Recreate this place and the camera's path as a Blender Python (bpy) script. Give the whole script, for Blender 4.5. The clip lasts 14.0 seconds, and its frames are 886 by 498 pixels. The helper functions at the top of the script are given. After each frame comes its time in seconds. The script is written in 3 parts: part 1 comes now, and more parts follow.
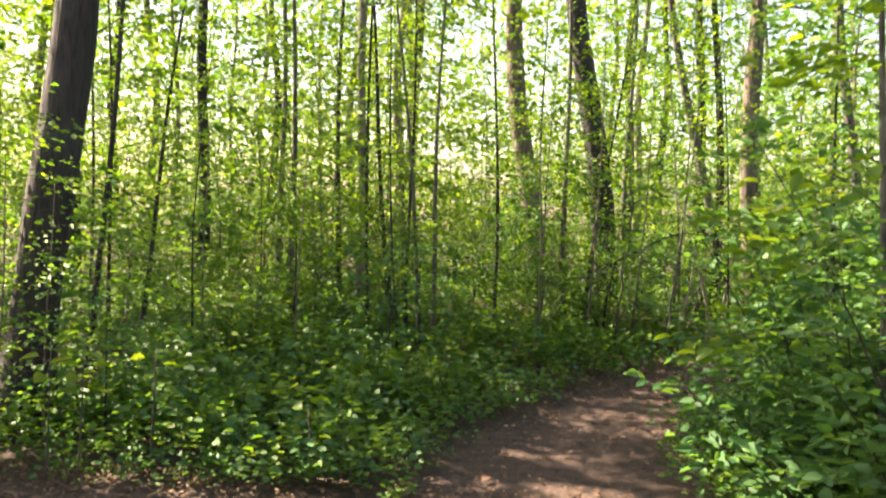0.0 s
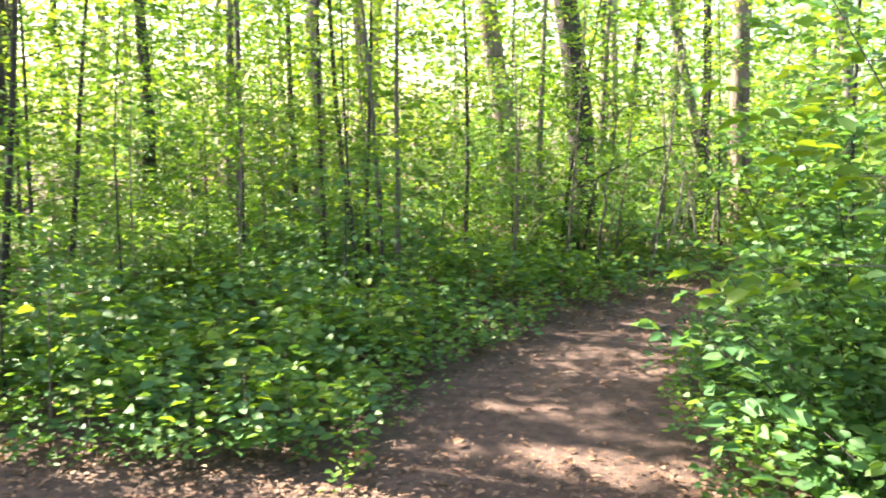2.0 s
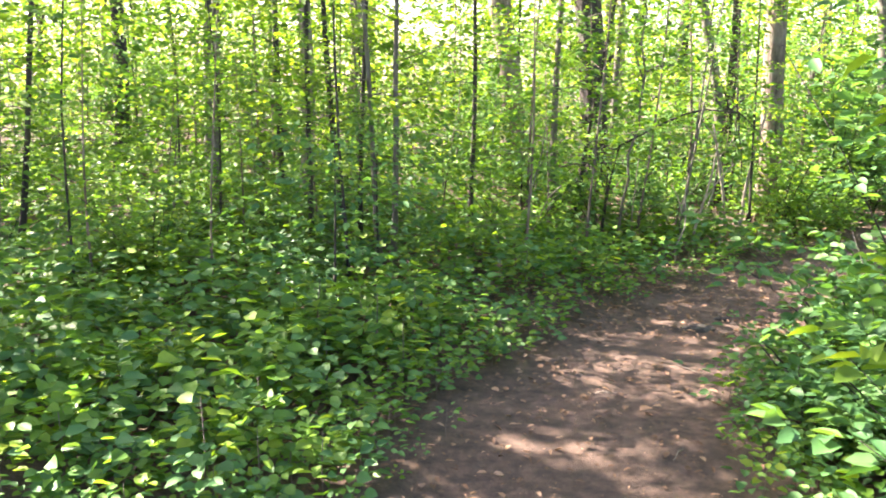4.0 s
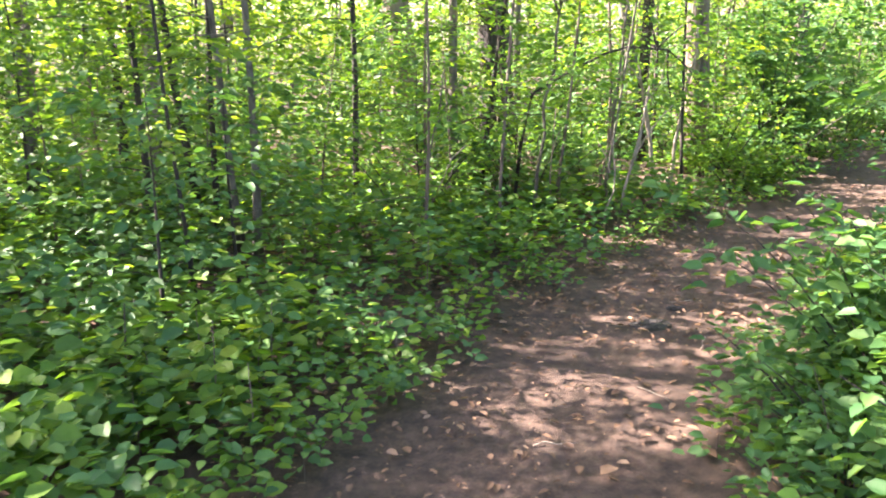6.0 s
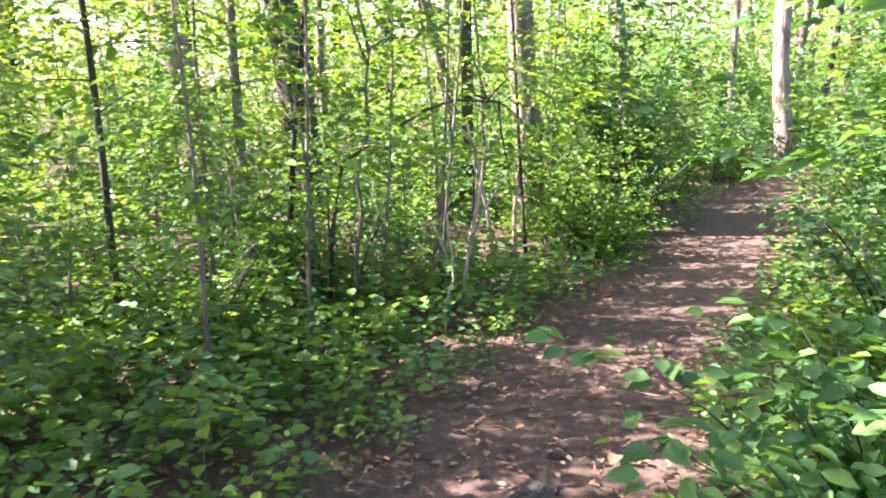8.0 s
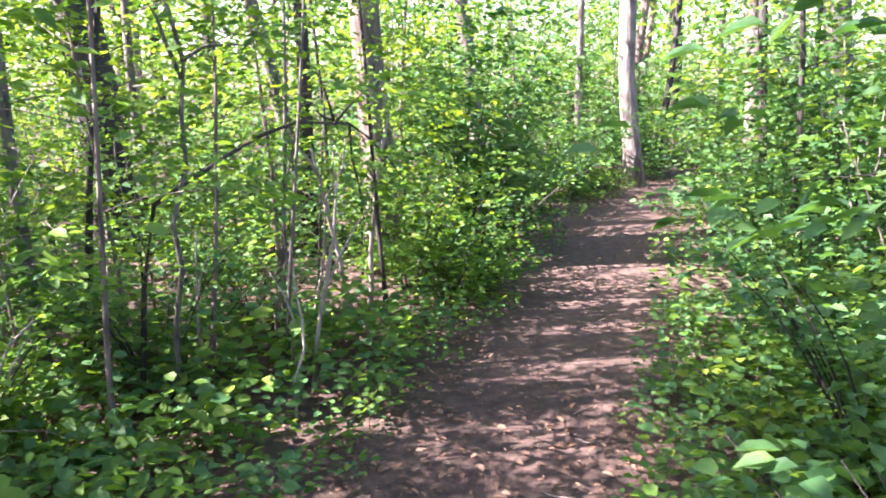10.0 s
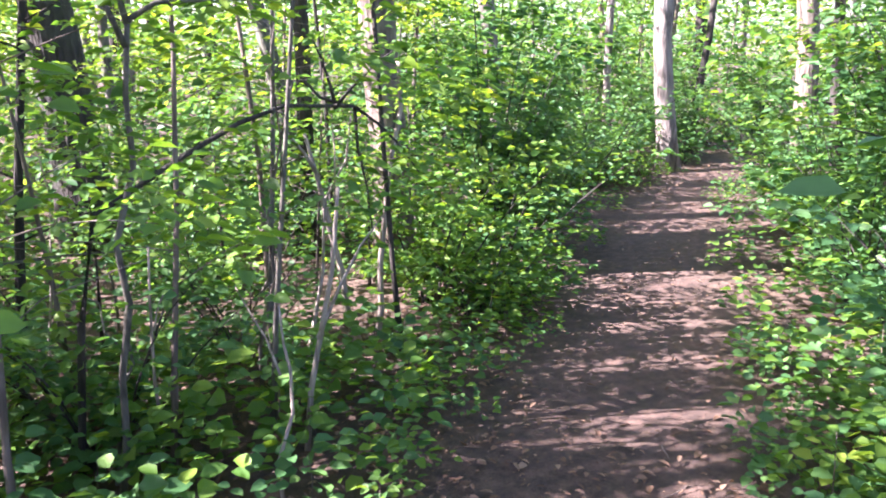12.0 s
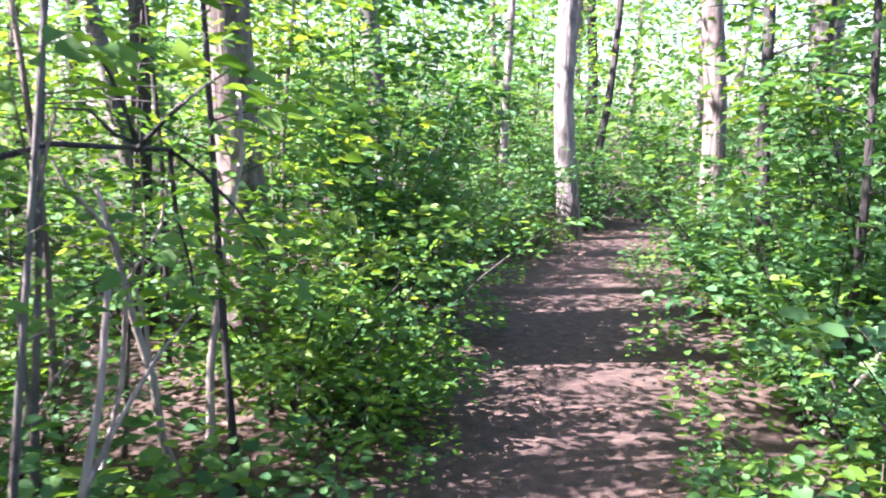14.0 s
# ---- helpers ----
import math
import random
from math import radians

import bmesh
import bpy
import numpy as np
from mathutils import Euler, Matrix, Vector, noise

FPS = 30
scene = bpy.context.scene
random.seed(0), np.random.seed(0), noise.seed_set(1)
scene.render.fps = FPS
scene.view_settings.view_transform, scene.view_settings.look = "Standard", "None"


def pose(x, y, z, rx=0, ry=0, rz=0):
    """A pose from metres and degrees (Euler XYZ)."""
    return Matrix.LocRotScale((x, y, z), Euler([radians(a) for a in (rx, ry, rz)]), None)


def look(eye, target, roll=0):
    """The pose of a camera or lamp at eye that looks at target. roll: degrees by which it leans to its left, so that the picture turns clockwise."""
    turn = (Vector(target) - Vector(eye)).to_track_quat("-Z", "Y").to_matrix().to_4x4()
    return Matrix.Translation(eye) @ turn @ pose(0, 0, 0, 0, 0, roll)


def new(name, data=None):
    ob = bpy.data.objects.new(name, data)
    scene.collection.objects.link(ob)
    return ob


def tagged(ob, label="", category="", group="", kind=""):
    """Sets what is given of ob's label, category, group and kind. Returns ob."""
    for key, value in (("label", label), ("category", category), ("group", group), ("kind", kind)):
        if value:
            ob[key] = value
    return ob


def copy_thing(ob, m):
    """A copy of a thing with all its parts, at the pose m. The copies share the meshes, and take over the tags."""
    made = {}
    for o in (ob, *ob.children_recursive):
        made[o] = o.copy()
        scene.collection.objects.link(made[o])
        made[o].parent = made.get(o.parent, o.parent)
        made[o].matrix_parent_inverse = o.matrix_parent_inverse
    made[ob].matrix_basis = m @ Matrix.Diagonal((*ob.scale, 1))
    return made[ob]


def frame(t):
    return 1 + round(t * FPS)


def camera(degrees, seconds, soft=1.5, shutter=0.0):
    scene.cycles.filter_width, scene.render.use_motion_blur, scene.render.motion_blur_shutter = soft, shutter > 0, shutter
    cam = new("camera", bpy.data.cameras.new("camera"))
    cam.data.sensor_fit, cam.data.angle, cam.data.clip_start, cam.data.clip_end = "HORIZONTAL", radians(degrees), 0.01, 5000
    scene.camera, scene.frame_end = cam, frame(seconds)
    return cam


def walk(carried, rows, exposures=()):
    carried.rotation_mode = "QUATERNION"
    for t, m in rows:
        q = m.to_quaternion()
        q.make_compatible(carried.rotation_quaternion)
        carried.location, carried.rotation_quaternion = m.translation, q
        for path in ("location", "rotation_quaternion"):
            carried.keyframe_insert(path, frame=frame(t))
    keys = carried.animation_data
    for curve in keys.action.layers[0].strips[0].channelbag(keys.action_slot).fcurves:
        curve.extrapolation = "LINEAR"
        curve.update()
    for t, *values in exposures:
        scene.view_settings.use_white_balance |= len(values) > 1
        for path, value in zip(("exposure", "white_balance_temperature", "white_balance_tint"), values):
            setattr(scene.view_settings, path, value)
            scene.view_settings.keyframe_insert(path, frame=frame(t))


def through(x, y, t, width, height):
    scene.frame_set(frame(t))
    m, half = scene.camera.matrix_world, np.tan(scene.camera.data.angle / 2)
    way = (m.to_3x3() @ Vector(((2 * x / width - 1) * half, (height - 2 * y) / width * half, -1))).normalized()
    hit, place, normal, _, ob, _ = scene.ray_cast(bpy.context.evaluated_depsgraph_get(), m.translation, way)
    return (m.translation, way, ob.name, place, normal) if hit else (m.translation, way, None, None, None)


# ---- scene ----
cam = camera(55.0, 14.0, 1.9, 0.25)
PATH = [
    (0, (0.462, -0.871, 1.549), (0.283, 1.117, 1.433), 1.5),
    (0.5, (0.429, -0.740, 1.517), (0.257, 1.229, 1.211), 2.2),
    (1, (0.472, -0.552, 1.528), (0.186, 1.400, 1.199), 1.5),
    (1.5, (0.484, -0.296, 1.522), (0.199, 1.654, 1.180), 2.1),
    (2, (0.446, -0.014, 1.501), (0.337, 1.960, 1.195), 0.4),
    (2.2, (0.435, 0.094, 1.499), (0.392, 2.063, 1.156), 1.1),
    (4.3, (0.296, 1.074, 1.587), (0.209, 3.019, 1.126), 1.5),
    (4.5, (0.298, 1.219, 1.576), (0.256, 3.159, 1.089), 2.4),
    (5, (0.269, 1.621, 1.526), (0.430, 3.557, 1.049), -1.5),
    (5.5, (0.264, 1.909, 1.477), (0.406, 3.838, 0.970), -1.7),
    (6, (0.374, 2.236, 1.454), (0.522, 4.160, 0.929), 0.3),
    (6.5, (0.330, 2.569, 1.460), (0.665, 4.470, 0.935), 0.7),
    (6.9, (0.518, 2.774, 1.534), (0.808, 4.712, 1.129), -2.2),
    (7, (0.560, 2.845, 1.513), (0.838, 4.773, 1.057), -2.4),
    (7.5, (0.630, 3.201, 1.492), (0.951, 5.127, 1.059), -0.9),
    (8, (0.651, 3.545, 1.476), (1.203, 5.419, 1.049), -1.5),
    (8.5, (0.713, 3.839, 1.453), (1.346, 5.674, 0.974), 0.6),
    (9, (0.780, 4.121, 1.443), (1.600, 5.892, 1.006), -0.4),
    (9.2, (0.791, 4.175, 1.450), (1.694, 5.914, 1.046), -1.6),
    (11.3, (1.080, 5.090, 1.532), (1.997, 6.801, 1.050), -0.3),
    (11.5, (1.107, 5.177, 1.523), (2.056, 6.869, 1.037), 1.0),
    (12, (1.247, 5.390, 1.480), (2.141, 7.115, 1.009), -0.8),
    (12.5, (1.368, 5.606, 1.454), (2.285, 7.323, 0.996), -0.0),
    (13, (1.492, 5.860, 1.451), (2.594, 7.465, 0.992), -1.2),
    (13.5, (1.678, 6.033, 1.415), (2.696, 7.720, 1.069), -1.1),
    (14, (1.831, 6.259, 1.376), (2.958, 7.877, 1.041), 1.5),
]
walk(cam, [(t, look(eye, target, roll)) for t, eye, target, roll in PATH],
     [(0, 2.85, 8100, 19), (0.6, 3.55, 7500, 19), (1.2, 3.75, 7250, 19), (5, 4.05, 7000, 24), (8, 3.95, 6550, 33), (9.2, 3.8, 6250, 37), (11.5, 3.7, 6000, 39), (14, 3.55, 5700, 37)])

# ---- light ----
SUN_TO = Vector((-0.93, 0.37, 0.92)).normalized()
world = bpy.data.worlds.new("sky")
scene.world = world
world.use_nodes = True
wn, wl = world.node_tree.nodes, world.node_tree.links
sky = wn.new("ShaderNodeTexSky")
sky.sky_type, sky.sun_disc = "NISHITA", False
sky.sun_elevation = math.asin(SUN_TO.z)
sky.sun_rotation = math.atan2(SUN_TO.x, SUN_TO.y)
sky.dust_density, sky.ozone_density = 2.0, 1.0
wl.new(sky.outputs[0], wn["Background"].inputs[0])
wn["Background"].inputs[1].default_value = 0.072
sun = new("sun", bpy.data.lights.new("sun", "SUN"))
sun.data.energy, sun.data.angle, sun.data.color = 5.0, radians(0.5), (1.0, 0.93, 0.82)
sun.matrix_world = look(SUN_TO * 60, (0, 0, 0))

rng = np.random.default_rng(7)


# ---- materials ----
def material(name):
    m = bpy.data.materials.new(name)
    m.use_nodes = True
    n, l = m.node_tree.nodes, m.node_tree.links
    return m, n, l, n["Principled BSDF"], n["Material Output"]


def ramp(n, stops):
    r = n.new("ShaderNodeValToRGB")
    while len(r.color_ramp.elements) < len(stops):
        r.color_ramp.elements.new(0.5)
    for e, (p, c) in zip(r.color_ramp.elements, stops):
        e.position, e.color = p, (*c, 1)
    return r


def noise_node(n, l, scale, detail=4, coord="Object", rough=0.6):
    tc = n.new("ShaderNodeTexCoord")
    t = n.new("ShaderNodeTexNoise")
    t.inputs["Scale"].default_value, t.inputs["Detail"].default_value = scale, detail
    t.inputs["Roughness"].default_value = rough
    l.new(tc.outputs[coord], t.inputs["Vector"])
    return t


def leaf_material(name, stops, through=0.45, gloss=0.52):
    """Thin leaves: a slightly glossy face that lets part of the light through, every leaf a little different."""
    m, n, l, bsdf, out = material(name)
    geo, info = n.new("ShaderNodeNewGeometry"), n.new("ShaderNodeObjectInfo")
    mix = n.new("ShaderNodeMath")
    mix.operation = "MULTIPLY_ADD"
    mix.inputs[1].default_value = 0.8
    l.new(geo.outputs["Random Per Island"], mix.inputs[0])
    part_of = n.new("ShaderNodeMath")
    part_of.operation = "MULTIPLY"
    part_of.inputs[1].default_value = 0.2
    l.new(info.outputs["Random"], part_of.inputs[0])
    l.new(part_of.outputs[0], mix.inputs[2])
    r = ramp(n, stops)
    l.new(mix.outputs[0], r.inputs[0])
    grain = noise_node(n, l, 60, 3)
    vary = n.new("ShaderNodeMix")
    vary.data_type, vary.blend_type = "RGBA", "MULTIPLY"
    vary.inputs["Factor"].default_value = 0.35
    l.new(r.outputs[0], vary.inputs["A"])
    gr = ramp(n, [(0.3, (0.6, 0.65, 0.5)), (0.7, (1, 1, 1))])
    l.new(grain.outputs["Fac"], gr.inputs[0])
    l.new(gr.outputs[0], vary.inputs["B"])
    l.new(vary.outputs["Result"], bsdf.inputs["Base Color"])
    bsdf.inputs["Roughness"].default_value = gloss
    bsdf.inputs["Specular IOR Level"].default_value = 0.25
    tr = n.new("ShaderNodeBsdfTranslucent")
    warm = n.new("ShaderNodeMix")
    warm.data_type, warm.blend_type = "RGBA", "MULTIPLY"
    warm.inputs["Factor"].default_value = 1.0
    warm.inputs["B"].default_value = (1.9, 1.7, 0.6, 1)
    l.new(vary.outputs["Result"], warm.inputs["A"])
    l.new(warm.outputs["Result"], tr.inputs["Color"])
    blend = n.new("ShaderNodeMixShader")
    blend.inputs[0].default_value = through
    l.new(bsdf.outputs[0], blend.inputs[1])
    l.new(tr.outputs[0], blend.inputs[2])
    l.new(blend.outputs[0], out.inputs["Surface"])
    return m


def bark_material(name, dark, light, lichen, stretch=0.12, scale=22.0, bump=0.6):
    m, n, l, bsdf, out = material(name)
    tc, mp = n.new("ShaderNodeTexCoord"), n.new("ShaderNodeMapping")
    mp.inputs["Scale"].default_value = (1, 1, stretch)
    l.new(tc.outputs["Object"], mp.inputs["Vector"])
    fine = n.new("ShaderNodeTexNoise")
    fine.inputs["Scale"].default_value, fine.inputs["Detail"].default_value = scale, 6
    fine.inputs["Distortion"].default_value = 1.2
    l.new(mp.outputs[0], fine.inputs["Vector"])
    r = ramp(n, [(0.32, dark), (0.62, light)])
    l.new(fine.outputs["Fac"], r.inputs[0])
    blot = noise_node(n, l, 3.0, 5)
    br = ramp(n, [(0.5, (0, 0, 0)), (0.72, (1, 1, 1))])
    l.new(blot.outputs["Fac"], br.inputs[0])
    mix = n.new("ShaderNodeMix")
    mix.data_type = "RGBA"
    l.new(br.outputs[0], mix.inputs["Factor"])
    l.new(r.outputs[0], mix.inputs["A"])
    mix.inputs["B"].default_value = (*lichen, 1)
    l.new(mix.outputs["Result"], bsdf.inputs["Base Color"])
    bsdf.inputs["Roughness"].default_value = 0.9
    b = n.new("ShaderNodeBump")
    b.inputs["Strength"].default_value, b.inputs["Distance"].default_value = bump, 0.035
    l.new(fine.outputs["Fac"], b.inputs["Height"])
    l.new(b.outputs[0], bsdf.inputs["Normal"])
    return m


GREEN = [(0.0, (0.033, 0.092, 0.017)), (0.45, (0.068, 0.165, 0.024)), (0.8, (0.118, 0.225, 0.032)), (1.0, (0.18, 0.27, 0.037))]
COOL = [(0.0, (0.027, 0.088, 0.031)), (0.5, (0.057, 0.152, 0.048)), (0.85, (0.095, 0.20, 0.055)), (1.0, (0.14, 0.245, 0.058))]
YELLOW = [(0.0, (0.060, 0.130, 0.018)), (0.5, (0.110, 0.200, 0.024)), (1.0, (0.19, 0.27, 0.035))]
BROWN = [(0.0, (0.055, 0.032, 0.020)), (0.4, (0.13, 0.075, 0.047)), (0.75, (0.22, 0.135, 0.088)), (1.0, (0.36, 0.25, 0.17))]
leaf_green = leaf_material("leaf_green", GREEN)
leaf_cool = leaf_material("leaf_cool", COOL, 0.4)
leaf_yellow = leaf_material("leaf_yellow", YELLOW, 0.5)
leaf_dry = leaf_material("leaf_dry", BROWN, 0.12, 0.75)
bark_dark = bark_material("bark_dark", (0.008, 0.0065, 0.0055), (0.034, 0.027, 0.022), (0.045, 0.048, 0.034), 0.12, 26, 1.0)
bark_brown = bark_material("bark_brown", (0.035, 0.026, 0.02), (0.15, 0.115, 0.09), (0.18, 0.17, 0.13))
bark_grey = bark_material("bark_grey", (0.035, 0.031, 0.025), (0.11, 0.10, 0.08), (0.14, 0.15, 0.11), 0.3, 30, 0.3)
bark_pale = bark_material("bark_pale", (0.04, 0.034, 0.029), (0.19, 0.165, 0.14), (0.22, 0.205, 0.18), 0.2, 16, 0.9)
wood_dead = bark_material("wood_dead", (0.11, 0.085, 0.065), (0.31, 0.26, 0.21), (0.22, 0.19, 0.15), 0.1, 40, 0.3)

soil, sn, sl, sb, so = material("forest_soil")
a1, a2, a3 = noise_node(sn, sl, 1.3, 6), noise_node(sn, sl, 14, 8), noise_node(sn, sl, 90, 6, rough=0.75)
r1 = ramp(sn, [(0.30, (0.036, 0.022, 0.015)), (0.5, (0.075, 0.046, 0.032)), (0.72, (0.135, 0.083, 0.058))])
sl.new(a2.outputs["Fac"], r1.inputs[0])
r2 = ramp(sn, [(0.30, (0.035, 0.024, 0.016)), (0.55, (0.085, 0.055, 0.035)), (0.75, (0.15, 0.10, 0.065))])
sl.new(a2.outputs["Fac"], r2.inputs[0])
at_trail = sn.new("ShaderNodeAttribute")
at_trail.attribute_name = "trodden"
edge = sn.new("ShaderNodeMath")
edge.operation = "MULTIPLY_ADD"
edge.inputs[1].default_value, edge.inputs[2].default_value = 0.5, -0.25
sl.new(a1.outputs["Fac"], edge.inputs[0])
total = sn.new("ShaderNodeMath")
total.use_clamp = True
sl.new(at_trail.outputs["Fac"], total.inputs[0])
sl.new(edge.outputs[0], total.inputs[1])
smix = sn.new("ShaderNodeMix")
smix.data_type = "RGBA"
sl.new(total.outputs[0], smix.inputs["Factor"])
sl.new(r2.outputs[0], smix.inputs["A"])
sl.new(r1.outputs[0], smix.inputs["B"])
speck = sn.new("ShaderNodeMix")
speck.data_type, speck.blend_type = "RGBA", "MULTIPLY"
speck.inputs["Factor"].default_value = 0.7
r3 = ramp(sn, [(0.35, (0.45, 0.42, 0.40)), (0.55, (1, 1, 1)), (0.75, (1.5, 1.4, 1.3))])
sl.new(a3.outputs["Fac"], r3.inputs[0])
sl.new(smix.outputs["Result"], speck.inputs["A"])
sl.new(r3.outputs[0], speck.inputs["B"])
sl.new(speck.outputs["Result"], sb.inputs["Base Color"])
sb.inputs["Roughness"].default_value = 0.95
sbump = sn.new("ShaderNodeBump")
sbump.inputs["Strength"].default_value, sbump.inputs["Distance"].default_value = 0.8, 0.02
sl.new(a3.outputs["Fac"], sbump.inputs["Height"])
sl.new(sbump.outputs[0], sb.inputs["Normal"])

# ---- plan ----
TRAIL = np.array([(0.35, -9.0), (0.4, -2.0), (0.45, 1.5), (0.6, 3.1), (0.72, 4.0), (0.97, 4.8), (1.35, 5.7), (1.95, 6.45), (2.62, 7.2), (3.42, 7.98), (4.1, 8.72), (4.75, 9.38),
                  (5.7, 10.35), (6.45, 11.1), (7.3, 11.85), (8.4, 12.35), (9.6, 12.5), (13.0, 12.6), (40.0, 15.0)])
HALF = np.array([0.9, 0.9, 0.8, 0.66, 0.58, 0.5, 0.46, 0.44, 0.44, 0.42, 0.34, 0.31, 0.27, 0.27, 0.24, 0.25, 0.3, 0.3, 0.3])


def trail_at(x, y):
    """Distance from the middle of the trail (positive to the walker's right) and the trail's half width there."""
    x, y = np.atleast_1d(np.asarray(x, float)), np.atleast_1d(np.asarray(y, float))
    best, side, half = np.full(x.shape, 1e9), np.ones(x.shape), np.full(x.shape, 0.4)
    for (ax, ay), (bx, by), ha, hb in zip(TRAIL[:-1], TRAIL[1:], HALF[:-1], HALF[1:]):
        dx, dy = bx - ax, by - ay
        s = np.clip(((x - ax) * dx + (y - ay) * dy) / (dx * dx + dy * dy), 0, 1)
        d = np.hypot(x - ax - s * dx, y - ay - s * dy)
        near = d < best
        best = np.where(near, d, best)
        side = np.where(near, np.sign((x - ax) * dy - (y - ay) * dx), side)
        half = np.where(near, ha + s * (hb - ha), half)
    return best * side, half


def clear_of_trail(x, y):
    """Metres beyond the trodden edge; the side path that joins at the start is trodden too."""
    d, h = trail_at(x, y)
    out = np.abs(d) - h
    x, y = np.asarray(x, float), np.asarray(y, float)
    side_path = np.maximum.reduce([y - (3.2 + 0.06 * np.sin(2.3 * x)), x - 0.8, 0.9 + 0.06 * np.sin(1.9 * x) - y])
    return np.minimum(out, side_path)


def ground_z(x, y):
    x, y = np.asarray(x, float), np.asarray(y, float)
    lift = 0.035 * np.sin(1.3 * x + 0.4) * np.cos(1.1 * y) + 0.02 * np.sin(3.1 * x + 1.7 * y)
    return lift * np.clip(clear_of_trail(x, y) / 0.8, 0, 1)


def mesh_object(name, verts, faces, mat, parent=None, label="", smooth=False):
    me = bpy.data.meshes.new(name)
    me.from_pydata(verts, [], faces)
    me.materials.append(mat)
    if smooth:
        me.polygons.foreach_set("use_smooth", np.ones(len(me.polygons), bool))
    me.update()
    ob = new(name, me)
    ob.parent = parent
    if label:
        ob["label"] = label
    return ob


# ---- ground ----
def axis(fine_to, step, far):
    a = np.arange(0, fine_to, step)
    b = fine_to * np.geomspace(1, far / fine_to, 14)
    return np.r_[a, b]


gx = np.unique(np.r_[1.5 - axis(9, 0.12, 600), 1.5 + axis(9, 0.12, 600)])
gy = np.unique(np.r_[5 - axis(9, 0.12, 600), 5 + axis(9, 0.12, 600)])
X, Y = np.meshgrid(gx, gy)
out = clear_of_trail(X.ravel(), Y.ravel())
Z = ground_z(X.ravel(), Y.ravel())
rut = np.array([noise.noise((a * 2.2, b * 2.2, 0)) for a, b in zip(X.ravel(), Y.ravel())])
Z = np.where(np.hypot(X.ravel() - 1.5, Y.ravel() - 5) < 14, Z + 0.012 * rut, Z)
nx, ny = len(gx), len(gy)
quads = [(j * nx + i, j * nx + i + 1, (j + 1) * nx + i + 1, (j + 1) * nx + i) for j in range(ny - 1) for i in range(nx - 1)]
ground = mesh_object("ground", np.c_[X.ravel(), Y.ravel(), Z].tolist(), quads, soil, smooth=True)
tagged(ground, "brown earth forest floor with a trodden dirt trail", "ground", kind="structure")
trodden = ground.data.attributes.new("trodden", "FLOAT", "POINT")
trodden.data.foreach_set("value", np.clip(0.5 - out / 0.35, 0, 1).astype(np.float32))


# ---- leaves ----
def leaf_arrays(pos, along, face, length, width, fold=0.12):
    """Vertices and faces of many ovate leaves, each folded a little along its midrib."""
    along = along / np.linalg.norm(along, axis=1, keepdims=True)
    across = np.cross(face, along)
    across /= np.linalg.norm(across, axis=1, keepdims=True) + 1e-9
    up = np.cross(along, across)
    L, W = np.asarray(length)[:, None], np.asarray(width)[:, None]
    def p(u, v, w):
        return pos + along * (u * L) + across * (v * W) + up * (w * L)
    v = np.stack([p(0, 0, 0), p(0.28, -0.46, fold), p(0.68, -0.40, fold * 0.6), p(1, 0, -0.10), p(0.68, 0.40, fold * 0.6), p(0.28, 0.46, fold)], 1)
    return v.reshape(-1, 3)


def leaf_mesh(name, verts, mat):
    n = len(verts) // 6
    me = bpy.data.meshes.new(name)
    me.vertices.add(len(verts))
    me.vertices.foreach_set("co", verts.astype(np.float32).ravel())
    base = (np.arange(n) * 6)[:, None, None]
    idx = (np.array([[0, 1, 2, 3], [0, 3, 4, 5]])[None] + base).ravel()
    me.loops.add(len(idx))
    me.loops.foreach_set("vertex_index", idx.astype(np.int32))
    me.polygons.add(2 * n)
    me.polygons.foreach_set("loop_start", (np.arange(2 * n) * 4).astype(np.int32))
    me.update(calc_edges=True)
    me.materials.append(mat)
    return me


def spray(center, heading, spread, count, size, r, droop=0.25):
    """A flat twig of leaves that reaches out from center along heading."""
    h = heading / (np.linalg.norm(heading) + 1e-9)
    side = np.cross(h, (0, 0, 1.0))
    side /= np.linalg.norm(side) + 1e-9
    s = r.uniform(0.05, 1, count)
    w = np.where(np.arange(count) % 2, 1.0, -1.0) * r.uniform(0.0, 0.42, count) * (0.4 + s * 0.6)
    pos = center + spread * (s[:, None] * h + w[:, None] * side) + np.c_[np.zeros((count, 2)), r.normal(0, 0.05, count) * spread - droop * s * s * spread]
    along = h + side * (np.sign(w) * r.uniform(0.3, 1.3, count))[:, None] + r.normal(0, 0.25, (count, 3))
    along[:, 2] -= 0.2
    face = np.c_[r.normal(0, 0.55, (count, 2)), np.ones(count)]
    L = size * r.uniform(0.6, 1.25, count)
    return leaf_arrays(pos, along, face, L, L * r.uniform(0.5, 0.68, count))


